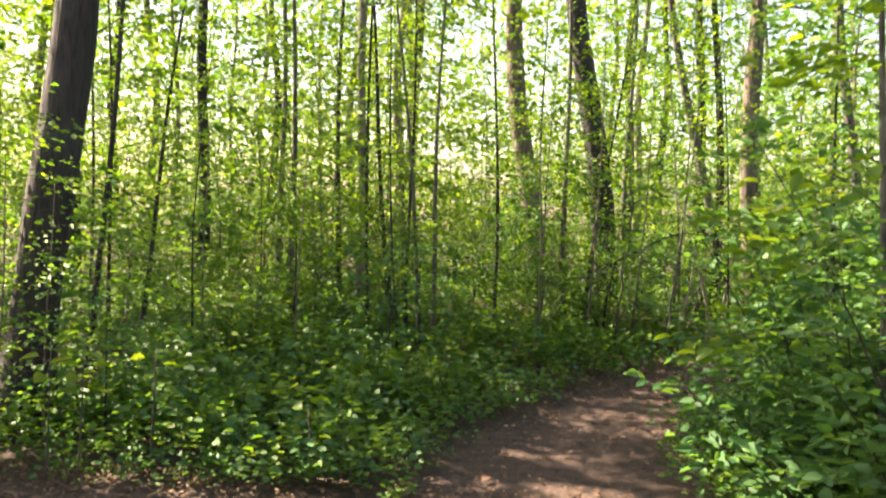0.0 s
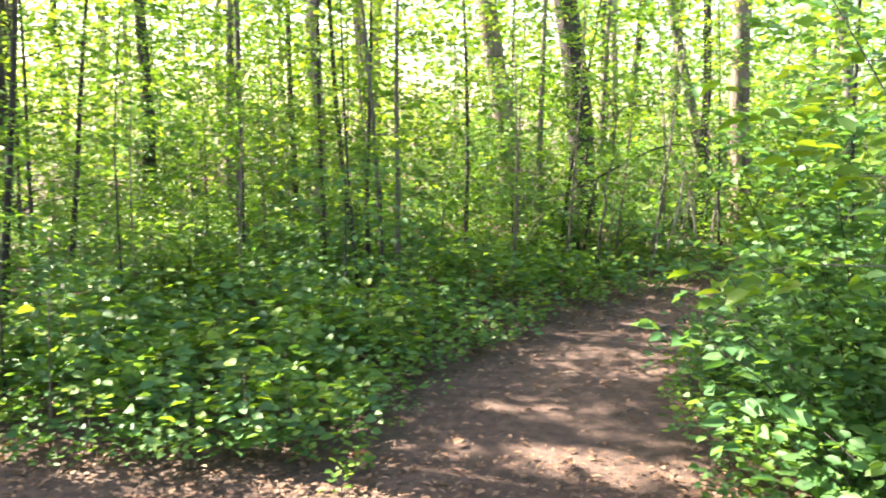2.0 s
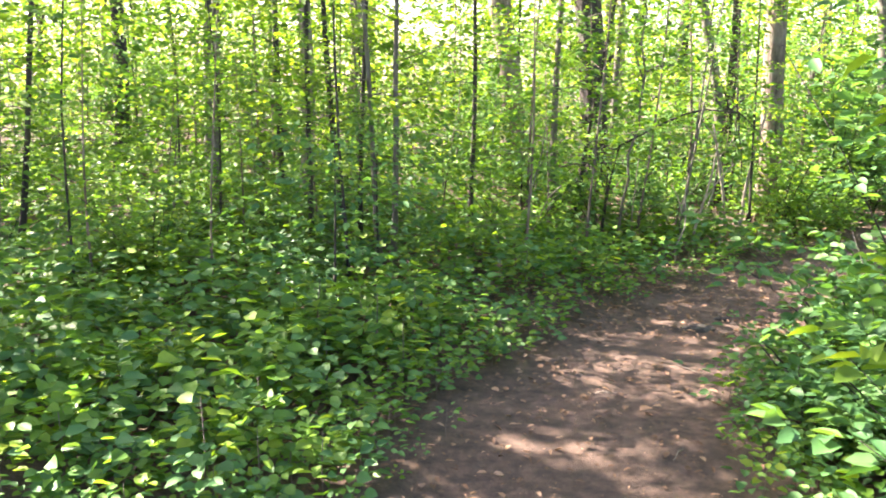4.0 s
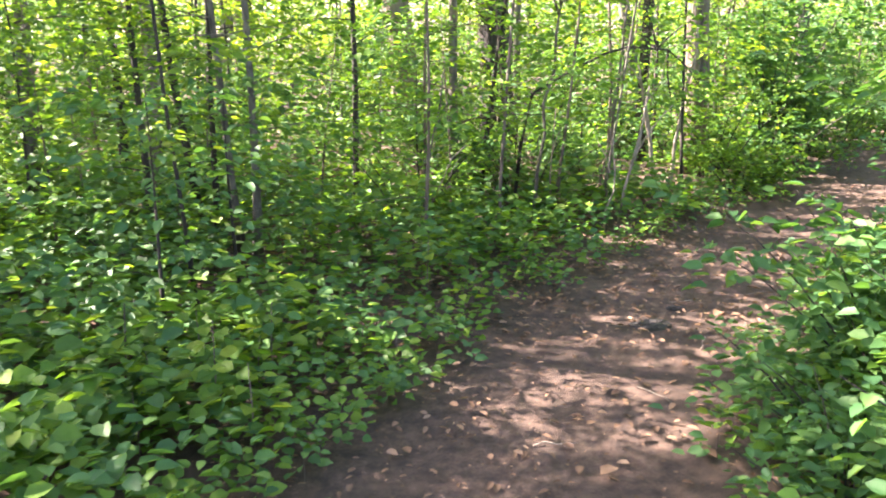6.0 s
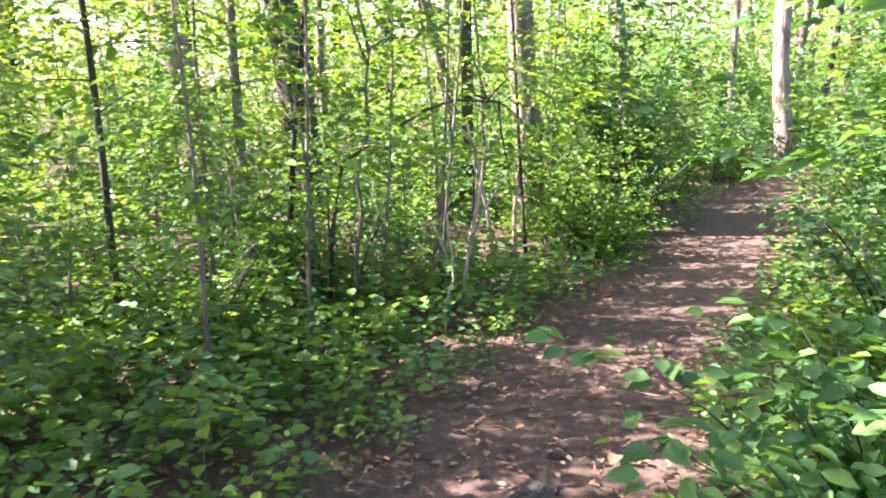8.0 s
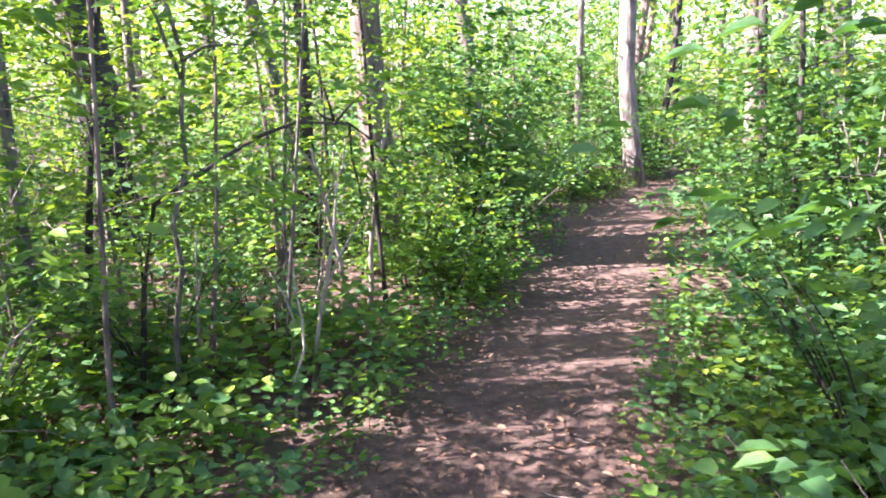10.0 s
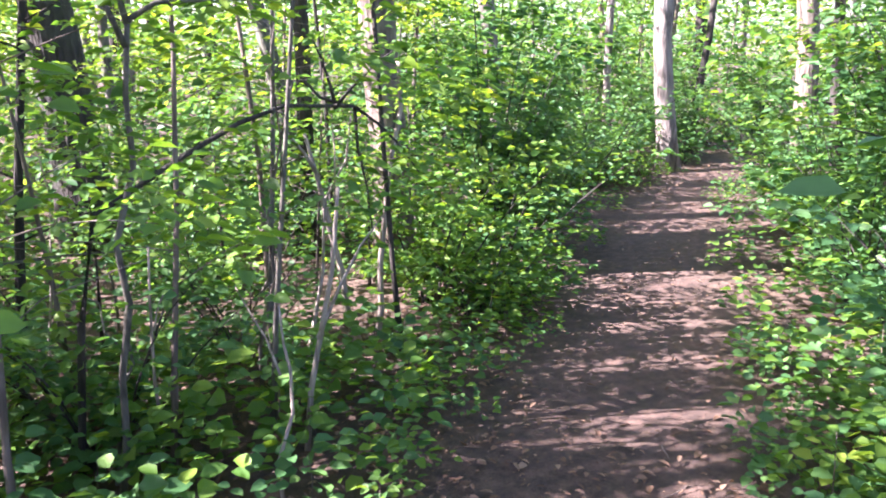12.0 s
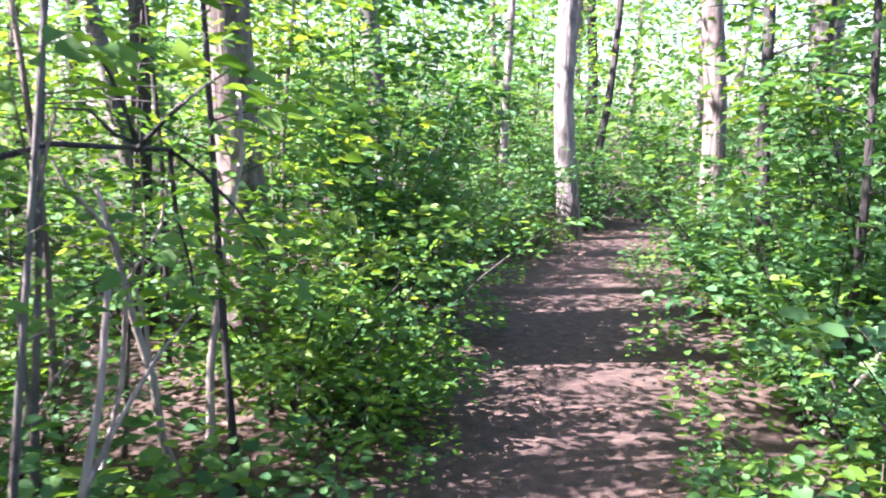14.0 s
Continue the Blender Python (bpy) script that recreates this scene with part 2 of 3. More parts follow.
def tube(path, radii, sides=7):
    """Verts and faces of a tapered, slightly uneven stem along a path."""
    path = [Vector(p) for p in path]
    verts, faces = [], []
    for i, (p, r) in enumerate(zip(path, radii)):
        d = (path[min(i + 1, len(path) - 1)] - path[max(i - 1, 0)]).normalized()
        a = d.orthogonal().normalized() if abs(d.z) < 0.9 else d.cross(Vector((0, 1, 0))).normalized()
        b = d.cross(a)
        for k in range(sides):
            t = 2 * math.pi * k / sides
            q = r * (1 + 0.14 * noise.noise((p.x * 3 + 2 * math.cos(t), p.y * 3 + 2 * math.sin(t), p.z * 1.5)))
            verts.append(p + a * (q * math.cos(t)) + b * (q * math.sin(t)))
    for i in range(len(path) - 1):
        for k in range(sides):
            faces.append((i * sides + k, i * sides + (k + 1) % sides, (i + 1) * sides + (k + 1) % sides, (i + 1) * sides + k))
    faces.append(tuple(range(sides))[::-1])
    faces.append(tuple(len(verts) - sides + k for k in range(sides)))
    return verts, faces


def join(pieces):
    verts, faces = [], []
    for v, f in pieces:
        k = len(verts)
        verts += v
        faces += [tuple(i + k for i in q) for q in f]
    return verts, faces


def stem_part(name, pieces, mat, parent, label=""):
    v, f = join(pieces)
    return mesh_object(name, v, f, mat, parent, label, smooth=True)


def leaf_part(name, chunks, mat, parent, label=""):
    ob = new(name, leaf_mesh(name, np.concatenate(chunks), mat))
    ob.parent = parent
    if label:
        ob["label"] = label
    return ob


TWIGS = dict(kind="stuff")


def tree(name, height, radius, lean, bark, leaf, seed, low=0.9, limbs=26, leaf_size=0.06, sprays=5, reach=0.9, per=11, wobble=0.05, bare=0.0, gaps=False, spot=(0, 0)):
    """A tree or sapling at the origin: trunk with root flare, limbs with forks, and a crown of leafy twigs along the limbs."""
    r = np.random.default_rng(seed)
    base = new(name)
    n = max(8, int(height * 2))
    zs = np.linspace(-0.12, height, n)
    ph = r.uniform(0, 6.28, 2)
    cx = lambda z: lean[0] * z + wobble * math.sin(z * 1.1 + ph[0]) * min(1, max(z, 0) / 1.2)
    cy = lambda z: lean[1] * z + wobble * math.sin(z * 0.9 + ph[1]) * min(1, max(z, 0) / 1.2)
    wide = lambda z: radius * (max(0.12, 1 - 0.8 * max(z, 0) / height) + (0.45 * math.exp(-max(z, 0) / 0.22)))
    trunk = [tube([(cx(z), cy(z), z) for z in zs], [wide(z) for z in zs], 12 if radius > 0.08 else 7)]
    branches, leaves = [], []
    for i in range(limbs):
        z = low + (height - low) * (i + r.uniform(0, 1)) / limbs
        a = i * 2.4 + r.uniform(-0.5, 0.5)
        out = reach * (0.55 + 0.45 * (1 - (z - low) / (height - low))) * r.uniform(0.6, 1.25)
        rise = r.uniform(0.1, 0.55)
        d = np.array([math.cos(a), math.sin(a), rise])
        p0 = np.array([cx(z), cy(z), z])
        bend = np.array([0, 0, -0.22 * out])
        pts = [p0 + d * out * s + bend * s * s + np.r_[r.normal(0, 0.03, 2), 0] * out * (s > 0) for s in (0, 0.3, 0.6, 1.0)]
        rr = min(0.28 * wide(z), 0.004 + 0.012 * out)
        branches.append(tube(pts, [rr, rr * 0.75, rr * 0.5, rr * 0.22], 5))
        if r.random() < bare:
            continue
        for k in range(sprays):
            s = 0.3 + 0.7 * (k + r.uniform(0, 1)) / sprays
            c = pts[0] * (1 - s) + pts[3] * s + bend * (s * s - s)
            ang = a + r.uniform(-1.1, 1.1)
            h = np.array([math.cos(ang), math.sin(ang), r.uniform(-0.1, 0.25)])
            leaves.append(spray(c + r.normal(0, 0.05, 3), h, r.uniform(0.25, 0.5) * (0.6 + leaf_size * 6), per, leaf_size, r))
    stem_part("trunk", trunk, bark, base)
    if radius > 0.07 and gaps:
        for b in branches:
            stem_part("limb", [b], bark, base)
    else:
        tagged(stem_part("branching", branches, bark, base), **TWIGS)
    if leaves:
        v = np.concatenate(leaves)
        if gaps:
            v = open_gaps(v, spot)
        leaf_part("crown", [v], leaf, base)
    return base


# Where the sun comes through the canopy onto the trail: x, y, half extents along and across the sun's way.
FLECKS = [(0.60, 4.28, 0.22, 0.06), (0.95, 3.58, 0.42, 0.12), (0.38, 3.34, 0.4, 0.07), (-0.5, 3.2, 0.6, 0.08), (1.63, 6.13, 0.35, 0.06), (1.9, 5.74, 0.4, 0.09), (2.15, 6.12, 0.3, 0.1),
          (2.25, 5.72, 0.25, 0.07), (3.02, 8.1, 0.35, 0.06), (3.05, 7.8, 0.3, 0.07), (3.58, 7.78, 0.3, 0.07), (3.3, 7.5, 0.25, 0.06), (3.9, 8.25, 0.45, 0.08), (4.15, 8.75, 0.45, 0.1),
          (2.55, 6.25, 0.3, 0.06), (2.9, 8.1, 0.3, 0.06), (6.15, 11.0, 0.35, 0.1), (6.8, 11.38, 0.35, 0.1), (5.1, 9.75, 0.3, 0.06),
          (1.6, 2.4, 0.6, 0.4), (-0.9, 3.55, 1.9, 0.42), (1.9, 7.9, 0.8, 0.25), (2.75, 5.4, 0.4, 0.15), (1.2, 8.0, 0.6, 0.2), (2.6, 9.8, 0.6, 0.25), (5.1, 7.9, 0.7, 0.25), (4.4, 7.5, 0.5, 0.15),
          (3.4, 2.7, 0.8, 0.5), (3.7, 4.5, 0.6, 0.3), (4.7, 6.1, 0.6, 0.22), (5.7, 7.3, 0.6, 0.2), (6.7, 8.6, 0.6, 0.2), (7.7, 10.0, 0.6, 0.2), (2.4, 8.9, 0.6, 0.15), (4.0, 10.2, 0.9, 0.3), (5.0, 11.0, 0.9, 0.3), (0.6, 8.9, 0.8, 0.25)]
SX, SY, SZ = SUN_TO


def open_gaps(v, spot):
    """Leaves out of a crown that would stand in the way of the flecks."""
    c = v.reshape(-1, 6, 3)
    m = c.mean(1) + np.array([spot[0], spot[1], 0])
    gx_, gy_ = m[:, 0] - SX / SZ * m[:, 2], m[:, 1] - SY / SZ * m[:, 2]
    hl = math.hypot(SX, SY)
    ux, uy = SX / hl, SY / hl
    keep = np.ones(len(m), bool)
    for fx, fy, ra, rb in FLECKS:
        du, dv = (gx_ - fx) * ux + (gy_ - fy) * uy, -(gx_ - fx) * uy + (gy_ - fy) * ux
        keep &= (du / ra) ** 2 + (dv / rb) ** 2 > 1
    return c[keep].reshape(-1, 3)


def place(ob, x, y, turn=0.0, size=1.0):
    ob.matrix_basis = Matrix.LocRotScale((x, y, float(ground_z(x, y)[0]) - 0.01), Euler((0, 0, turn)), (size, size, size))
    return ob


# ---- trees with a place of their own ----
# name, x, y, height, radius, lean x, lean y, bark, leaf, low, limbs, label
MAIN = [
    ("tree", -2.64, 4.22, 13, 0.155, 0.085, 0.04, bark_dark, leaf_green, 3.2, 20, "dark-barked leaning tree among the undergrowth"),
    ("tree", 1.80, 12.05, 16, 0.19, -0.125, 0.01, bark_dark, leaf_green, 4.5, 26, "large dark-barked tree with furrowed trunk"),
    ("tree", 0.77, 13.3, 15, 0.185, -0.11, 0.0, bark_brown, leaf_green, 4.5, 24, "brown-barked tree lit by the sun at its foot"),
    ("tree", 3.42, 10.25, 14, 0.125, -0.02, 0.01, bark_brown, leaf_green, 4.0, 22, "brown tree with a sunlit flank beside dead stems"),
    ("tree", 3.22, 11.3, 13, 0.06, -0.03, 0.01, bark_dark, leaf_green, 4.0, 18, "slim dark tree close behind a brown one"),
    ("tree", 8.08, 12.87, 15, 0.115, -0.035, 0.03, bark_pale, leaf_cool, 4.5, 22, "pale straight tree at the end of the trail"),
    ("tree", 5.75, 12.7, 14, 0.09, -0.10, 0.05, bark_grey, leaf_green, 4.0, 20, "slim grey tree leaning a little"),
    ("tree", 7.8, 13.65, 12, 0.05, -0.02, 0.01, bark_pale, leaf_green, 4.0, 14, "thin pale tree behind the trail's end"),
    ("tree", 9.53, 14.12, 8, 0.056, 0.07, -0.06, bark_dark, leaf_cool, 3.0, 12, "small dark leaning tree beside the trail's end"),
    ("tree", 8.72, 10.33, 14, 0.145, -0.03, 0.05, bark_grey, leaf_cool, 3.8, 22, "grey tree in the shade beside the trail"),
    ("tree", 8.97, 11.74, 15, 0.12, -0.06, 0.07, bark_brown, leaf_cool, 4.0, 22, "brown tree before the bright clearing"),
    ("tree", -1.49, 9.3, 12, 0.065, 0.02, 0.0, bark_pale, leaf_yellow, 3.6, 18, "slim pale tree in the bright woods"),
    ("tree", -4.5, 12.0, 13, 0.10, 0.01, 0.0, bark_dark, leaf_yellow, 3.0, 20, "slim dark tree in the bright woods"),
    ("tree", 3.70, 12.9, 13, 0.08, -0.2, 0.03, bark_grey, leaf_green, 3.5, 18, "slim leaning grey tree in the woods"),
]
for i, (nm, x, y, h, rad, lx, ly, bark, leaf, low, limbs, label) in enumerate(MAIN):
    t = tree(nm, h, rad, (lx, ly), bark, leaf, 100 + i, low, limbs, 0.12, 4, 2.0, 10, 0.06, gaps=True, spot=(x, y))
    tagged(place(t, x, y), label, "tree", "trees")

# Tall trees, mostly unseen, added beside the view to shade the trail's start.
for i, (x, y) in enumerate([(-6.6, 6.2), (-8.6, 7.6), (-7.0, 8.8), (-10.2, 6.0), (-9.0, 10.0), (-5.6, 4.6), (-11.5, 8.6), (-6.2, 11.2)]):
    t = tree("tree", 12 + i % 3, 0.14, (0.02, 0.0), bark_dark, leaf_green, 150 + i, 3.6, 30, 0.15, 7, 2.1, 12, 0.06, gaps=True, spot=(x, y))
    tagged(place(t, x, y), "tall dark-barked tree with a dense spreading crown, added to shade the trail", "tree", "trees")

# x, y, height, radius, lean x, lean y, bark, label
STEMS = [
    (1.00, 8.9, 7.0, 0.036, -0.02, 0.0, bark_grey, "straight grey sapling with smooth bark"),
    (0.22, 8.3, 5.0, 0.024, -0.025, 0.0, bark_dark, "thin dark sapling in the undergrowth"),
    (-0.36, 7.24, 5.0, 0.026, 0.02, 0.0, bark_grey, "thin grey sapling in the undergrowth"),
    (-0.70, 7.9, 5.5, 0.022, 0.005, 0.0, bark_dark, "thin dark sapling in the undergrowth"),
    (-0.85, 8.1, 5.5, 0.03, -0.09, 0.0, bark_dark, "leaning dark sapling in the undergrowth"),
    (-0.48, 7.46, 5.0, 0.024, -0.09, 0.0, bark_grey, "leaning grey sapling in the undergrowth"),
    (-2.1, 8.5, 6.0, 0.042, 0.0, 0.0, bark_grey, "grey sapling in the bright woods"),
    (-3.28, 7.2, 5.5, 0.026, 0.12, 0.05, bark_dark, "thin bent dark sapling with sparse leaves"),
    (-3.16, 6.0, 6.0, 0.03, 0.07, 0.04, bark_dark, "thin dark sapling beside a leaning tree"),
    (-1.82, 9.73, 7.0, 0.04, 0.0, 0.0, bark_dark, "straight dark sapling in the bright woods"),
    (-2.8, 10.5, 7.0, 0.052, 0.0, 0.0, bark_grey, "grey sapling in the bright woods"),
    (2.12, 13.0, 7.5, 0.05, 0.01, 0.0, bark_grey, "straight grey sapling with thin twigs"),
    (-0.55, 6.4, 4.0, 0.012, -0.05, 0.0, bark_dark, "thin dark sapling with sparse leaves"),
    (1.20, 9.1, 5.0, 0.022, 0.12, -0.01, bark_dark, "thin leaning dark sapling with sparse leaves"),
    (1.66, 8.3, 3.6, 0.012, 0.06, 0.0, bark_brown, "thin brown sapling with sparse leaves"),
    (2.86, 8.95, 3.8, 0.014, -0.06, 0.02, bark_dark, "thin dark sapling beside dead stems"),
    (2.20, 8.91, 4.0, 0.013, 0.04, 0.0, bark_grey, "thin grey sapling with sparse leaves"),
    (2.06, 8.42, 4.0, 0.011, 0.08, -0.02, bark_grey, "thin grey sapling with sparse leaves"),
    (5.51, 8.28, 4.5, 0.026, -0.02, 0.03, bark_dark, "thin dark sapling at the trail's edge"),
    (6.7, 9.5, 6.0, 0.05, -0.06, 0.06, bark_dark, "dark sapling at the trail's edge"),
    (1.16, 7.66, 4.2, 0.012, 0.02, 0.0, bark_brown, "thin brown sapling with sparse leaves"),
    (0.72, 8.7, 4.2, 0.013, 0.03, 0.0, bark_brown, "thin brown sapling with sparse leaves"),
]
for i, (x, y, h, rad, lx, ly, bark, label) in enumerate(STEMS):
    t = tree("sapling", h, rad, (lx, ly), bark, leaf_green if i % 3 else leaf_yellow, 200 + i, 0.7, 26, 0.055, 5, 0.75, 11, 0.035, gaps=True, spot=(x, y))
    tagged(place(t, x, y), label, "sapling", "saplings")

# ---- saplings that fill the wood ----
FILL = []
for i, (h, rad, bark, leaf) in enumerate([(3.2, 0.010, bark_dark, leaf_green), (4.2, 0.014, bark_grey, leaf_yellow), (5.2, 0.018, bark_brown, leaf_green),
                                          (2.6, 0.009, bark_brown, leaf_cool), (4.6, 0.016, bark_dark, leaf_yellow), (6.0, 0.022, bark_dark, leaf_green)]):
    t = tree("sapling", h, rad, (rng.uniform(-0.06, 0.06), rng.uniform(-0.06, 0.06)), bark, leaf, 300 + i, 0.45, int(11 + 3.2 * h), 0.062, 5, 0.85, 10, 0.06)
    FILL.append(tagged(t, ("slender dark sapling", "slender grey sapling", "slender brown sapling", "low brown sapling", "slender dark sapling", "tall grey sapling")[i] + " with thin spreading leafy twigs",
                       "sapling", "saplings"))
spots = []
tries = 0
while len(spots) < 104 and tries < 6000:
    tries += 1
    x, y = rng.uniform(-9, 12), rng.uniform(3.6, 19)
    d, hw = trail_at(x, y)
    c = abs(d[0]) - hw[0]
    if c < (0.9 if d[0] > 0 else 1.3) or (y < 9.5 and c < 2.0 and d[0] < 0) or (y < 5.5 and -3 < x < 0.4) or (y < 4.2 and x < 0) or (-8 < x < -1.5 and abs(y - 3.3 + 0.4 * (x + 1)) < 1.0):
        continue
    if min([(x - a) ** 2 + (y - b) ** 2 for a, b in spots] + [9]) < 0.55:
        continue
    spots.append((x, y))
# Unseen saplings added behind the start to close it in and darken it.
while len(spots) < 130 and tries < 12000:
    tries += 1
    x, y = rng.uniform(-8, 9), rng.uniform(-9, 0.9)
    if float(clear_of_trail(x, y)[0]) < 0.9 or abs(x - 0.6) < 1.8 or min((x - a) ** 2 + (y - b) ** 2 for a, b in spots) < 1.2:
        continue
    spots.append((x, y))
for i, (x, y) in enumerate(spots):
    src = FILL[i % 6]
    ob = src if i < 6 else copy_thing(src, Matrix())
    place(ob, x, y, rng.uniform(0, 6.28), rng.uniform(0.8, 1.15))


# ---- low bushy saplings between the stems ----
BUSHY = []
for i, (h, leaf, size, reach) in enumerate([(1.5, leaf_green, 0.05, 0.55), (2.0, leaf_green, 0.048, 0.6), (1.2, leaf_cool, 0.056, 0.5), (2.4, leaf_green, 0.052, 0.65)]):
    t = tree("sapling", h, 0.008 + 0.001 * i, (rng.uniform(-0.1, 0.1), rng.uniform(-0.1, 0.1)), (bark_brown, bark_grey, bark_dark, bark_brown)[i], leaf, 350 + i, 0.3, int(9 + 5 * h), size, 4, reach, 9, 0.05)
    BUSHY.append(tagged(t, ("low bushy green sapling", "bushy light green sapling", "low broad-leaved sapling", "slender bushy sapling")[i] + " with flat leafy twigs", "sapling", "saplings"))
r = np.random.default_rng(360)
bushy_spots, tries = [(-2.3, 3.85), (-2.7, 3.72), (-2.05, 4.1), (-2.5, 3.62), (-3.0, 3.9)], 0
while len(bushy_spots) < 36 and tries < 6000:
    tries += 1
    x, y = r.uniform(-4.5, 4.5), r.uniform(5.2, 11.5)
    d, hw = trail_at(x, y)
    c = abs(d[0]) - hw[0]
    if d[0] > 0 or not 0.95 < c < 4.5 or math.hypot(x - 2.4, y - 8.6) < 0.55 or min((x - a) ** 2 + (y - b) ** 2 for a, b in bushy_spots) < 0.45:
        continue
    bushy_spots.append((x, y))
for i, (x, y) in enumerate(bushy_spots):
    ob = BUSHY[i % 4] if i < 4 else copy_thing(BUSHY[i % 4], Matrix())
    place(ob, x, y, r.uniform(0, 6.28), r.uniform(0.75, 1.15))


# ---- shrubs ----
def shrub(seed, height, leaf, size, stems=9, label=""):
    r = np.random.default_rng(seed)
    base = new("shrub")
    st, lv = [], []
    for i in range(stems):
        a, tilt = r.uniform(0, 6.28), r.uniform(0.08, 0.55 if height < 1.4 else 0.3)
        h = height * r.uniform(0.55, 1.05)
        d = np.array([math.cos(a) * tilt, math.sin(a) * tilt, 1.0])
        pts = [np.array([0.06 * math.cos(a), 0.06 * math.sin(a), -0.05]) + d * h * s + np.array([math.cos(a), math.sin(a), -0.9]) * ((0.25 if height < 1.4 else 0.14) * h * s * s) for s in np.linspace(0, 1, 6)]
        st.append(tube(pts, np.linspace(0.007, 0.0015, 6), 5))
        for k in range(int(10 * height) + 3):
            s = r.uniform(0.18, 1)
            q = s * 5
            j = min(int(q), 4)
            c = pts[j] * (1 - q + j) + pts[j + 1] * (q - j)
            b = r.uniform(0, 6.28)
            lv.append(spray(c, np.array([math.cos(b), math.sin(b), r.uniform(0, 0.5)]), r.uniform(0.14, 0.28), 8, size, r, 0.15))
    tagged(stem_part("branching", st, bark_dark, base), **TWIGS)
    leaf_part("foliage", lv, leaf, base)
    return tagged(base, label, "shrub", "shrubs along the trail")


SHRUBS = [shrub(400, 1.15, leaf_cool, 0.05, 10, "leafy green shrub crowding the trail's edge"), shrub(401, 0.8, leaf_green, 0.045, 9, "low leafy green shrub"),
          shrub(402, 1.5, leaf_cool, 0.055, 11, "tall arching leafy shrub"), shrub(403, 0.6, leaf_cool, 0.05, 8, "low dark green shrub"),
          shrub(404, 1.3, leaf_green, 0.05, 10, "bright green leafy shrub"), shrub(405, 2.3, leaf_cool, 0.066, 13, "tall leafy shrub overhanging the trail's edge"),
          shrub(406, 1.25, leaf_cool, 0.072, 11, "bright large-leaved shrub at the trail's edge")]
spots = [(2.1, 1.35, 5), (2.45, 2.5, 5), (1.9, 2.95, 5), (2.1, 3.6, 5), (1.72, 4.3, 3), (1.95, 4.75, 3), (2.3, 5.45, 3), (2.05, 4.3, 6), (2.3, 5.0, 6), (1.82, 2.15, 6), (1.72, 1.75, 6), (2.05, 2.0, 5), (1.85, 2.75, 6), (2.8, 3.6, 5), (3.5, 5.0, 5), (2.2, 2.4, 2), (2.0, 3.05, 0), (2.35, 3.3, 4), (2.1, 3.8, 0), (2.7, 2.4, 2), (2.45, 4.4, 0), (2.85, 4.8, 2), (2.15, 4.75, 3), (3.2, 5.5, 2), (2.85, 5.35, 1), (3.55, 6.2, 0), (2.45, 5.1, 3), (3.1, 6.0, 3), (4.1, 6.75, 0), (4.6, 7.3, 4), (4.95, 7.75, 0), (5.35, 8.3, 2), (5.8, 8.75, 0), (6.2, 9.2, 2), (6.75, 9.8, 4), (7.3, 10.3, 0), (5.2, 7.3, 5), (6.2, 8.4, 5), (7.2, 9.4, 5), (4.4, 6.2, 5),
         (3.55, 9.0, 1), (4.1, 9.65, 0), (4.7, 10.3, 2), (5.3, 10.9, 0), (5.9, 11.6, 4), (6.6, 12.2, 0), (3.3, 9.5, 4), (4.3, 10.6, 5), (5.2, 11.8, 5), (7.3, 12.6, 1), (3.85, 9.15, 3),
         (7.0, 12.7, 0), (7.45, 13.3, 2), (8.6, 13.3, 0), (9.1, 13.6, 2), (9.8, 13.4, 0), (8.9, 14.4, 5), (10.5, 13.7, 2), (7.9, 14.2, 5), (9.7, 14.9, 5), (6.6, 12.9, 5), (8.5, 11.5, 0), (9.3, 11.5, 2), (10.2, 11.5, 5), (11.2, 12.9, 5), (11.0, 14.2, 5)]
SPREAD = (0.7, 0.5, 0.7, 0.42, 0.75, 0.9, 0.8)
tries = 0
while len(spots) < 150 and tries < 8000:
    tries += 1
    x, y = rng.uniform(-7, 11), rng.uniform(2.5, 16)
    d, hw = trail_at(x, y)
    c = abs(d[0]) - hw[0]
    right = d[0] > 0
    if c < (0.45 if right else 1.1) or (y < 6.4 and -3.2 < x < 0.6) or (x < 0.5 and y < 4.6) or (-6 < x < -1.5 and abs(y - 3.3 + 0.4 * (x + 1)) < 0.9):
        continue
    if min((x - a[0]) ** 2 + (y - a[1]) ** 2 for a in spots) < (0.25 if c < 2.5 else 0.5):
        continue
    kind = (3 if rng.random() < 0.5 else 1) if c < 0.75 else int(rng.integers(0, 6)) if right or y > 11 else (0, 1, 3, 4)[int(rng.integers(0, 4))]
    if c < 0.95 * SPREAD[kind]:
        continue
    spots.append((x, y, kind))
used = set()
for x, y, kind in spots:
    for _ in range(12):
        c, cx, cy = (float(clear_of_trail(x + dx, y + dy)[0]) for dx, dy in ((0, 0), (0.02, 0), (0, 0.02)))
        if c > 0.8 * SPREAD[kind]:
            break
        gx_, gy_ = cx - c, cy - c
        g = math.hypot(gx_, gy_) + 1e-9
        x, y = x + 0.06 * gx_ / g, y + 0.06 * gy_ / g
    ob = SHRUBS[kind] if kind not in used else copy_thing(SHRUBS[kind], Matrix())
    used.add(kind)
    place(ob, x, y, rng.uniform(0, 6.28), rng.uniform(0.8, 1.15))


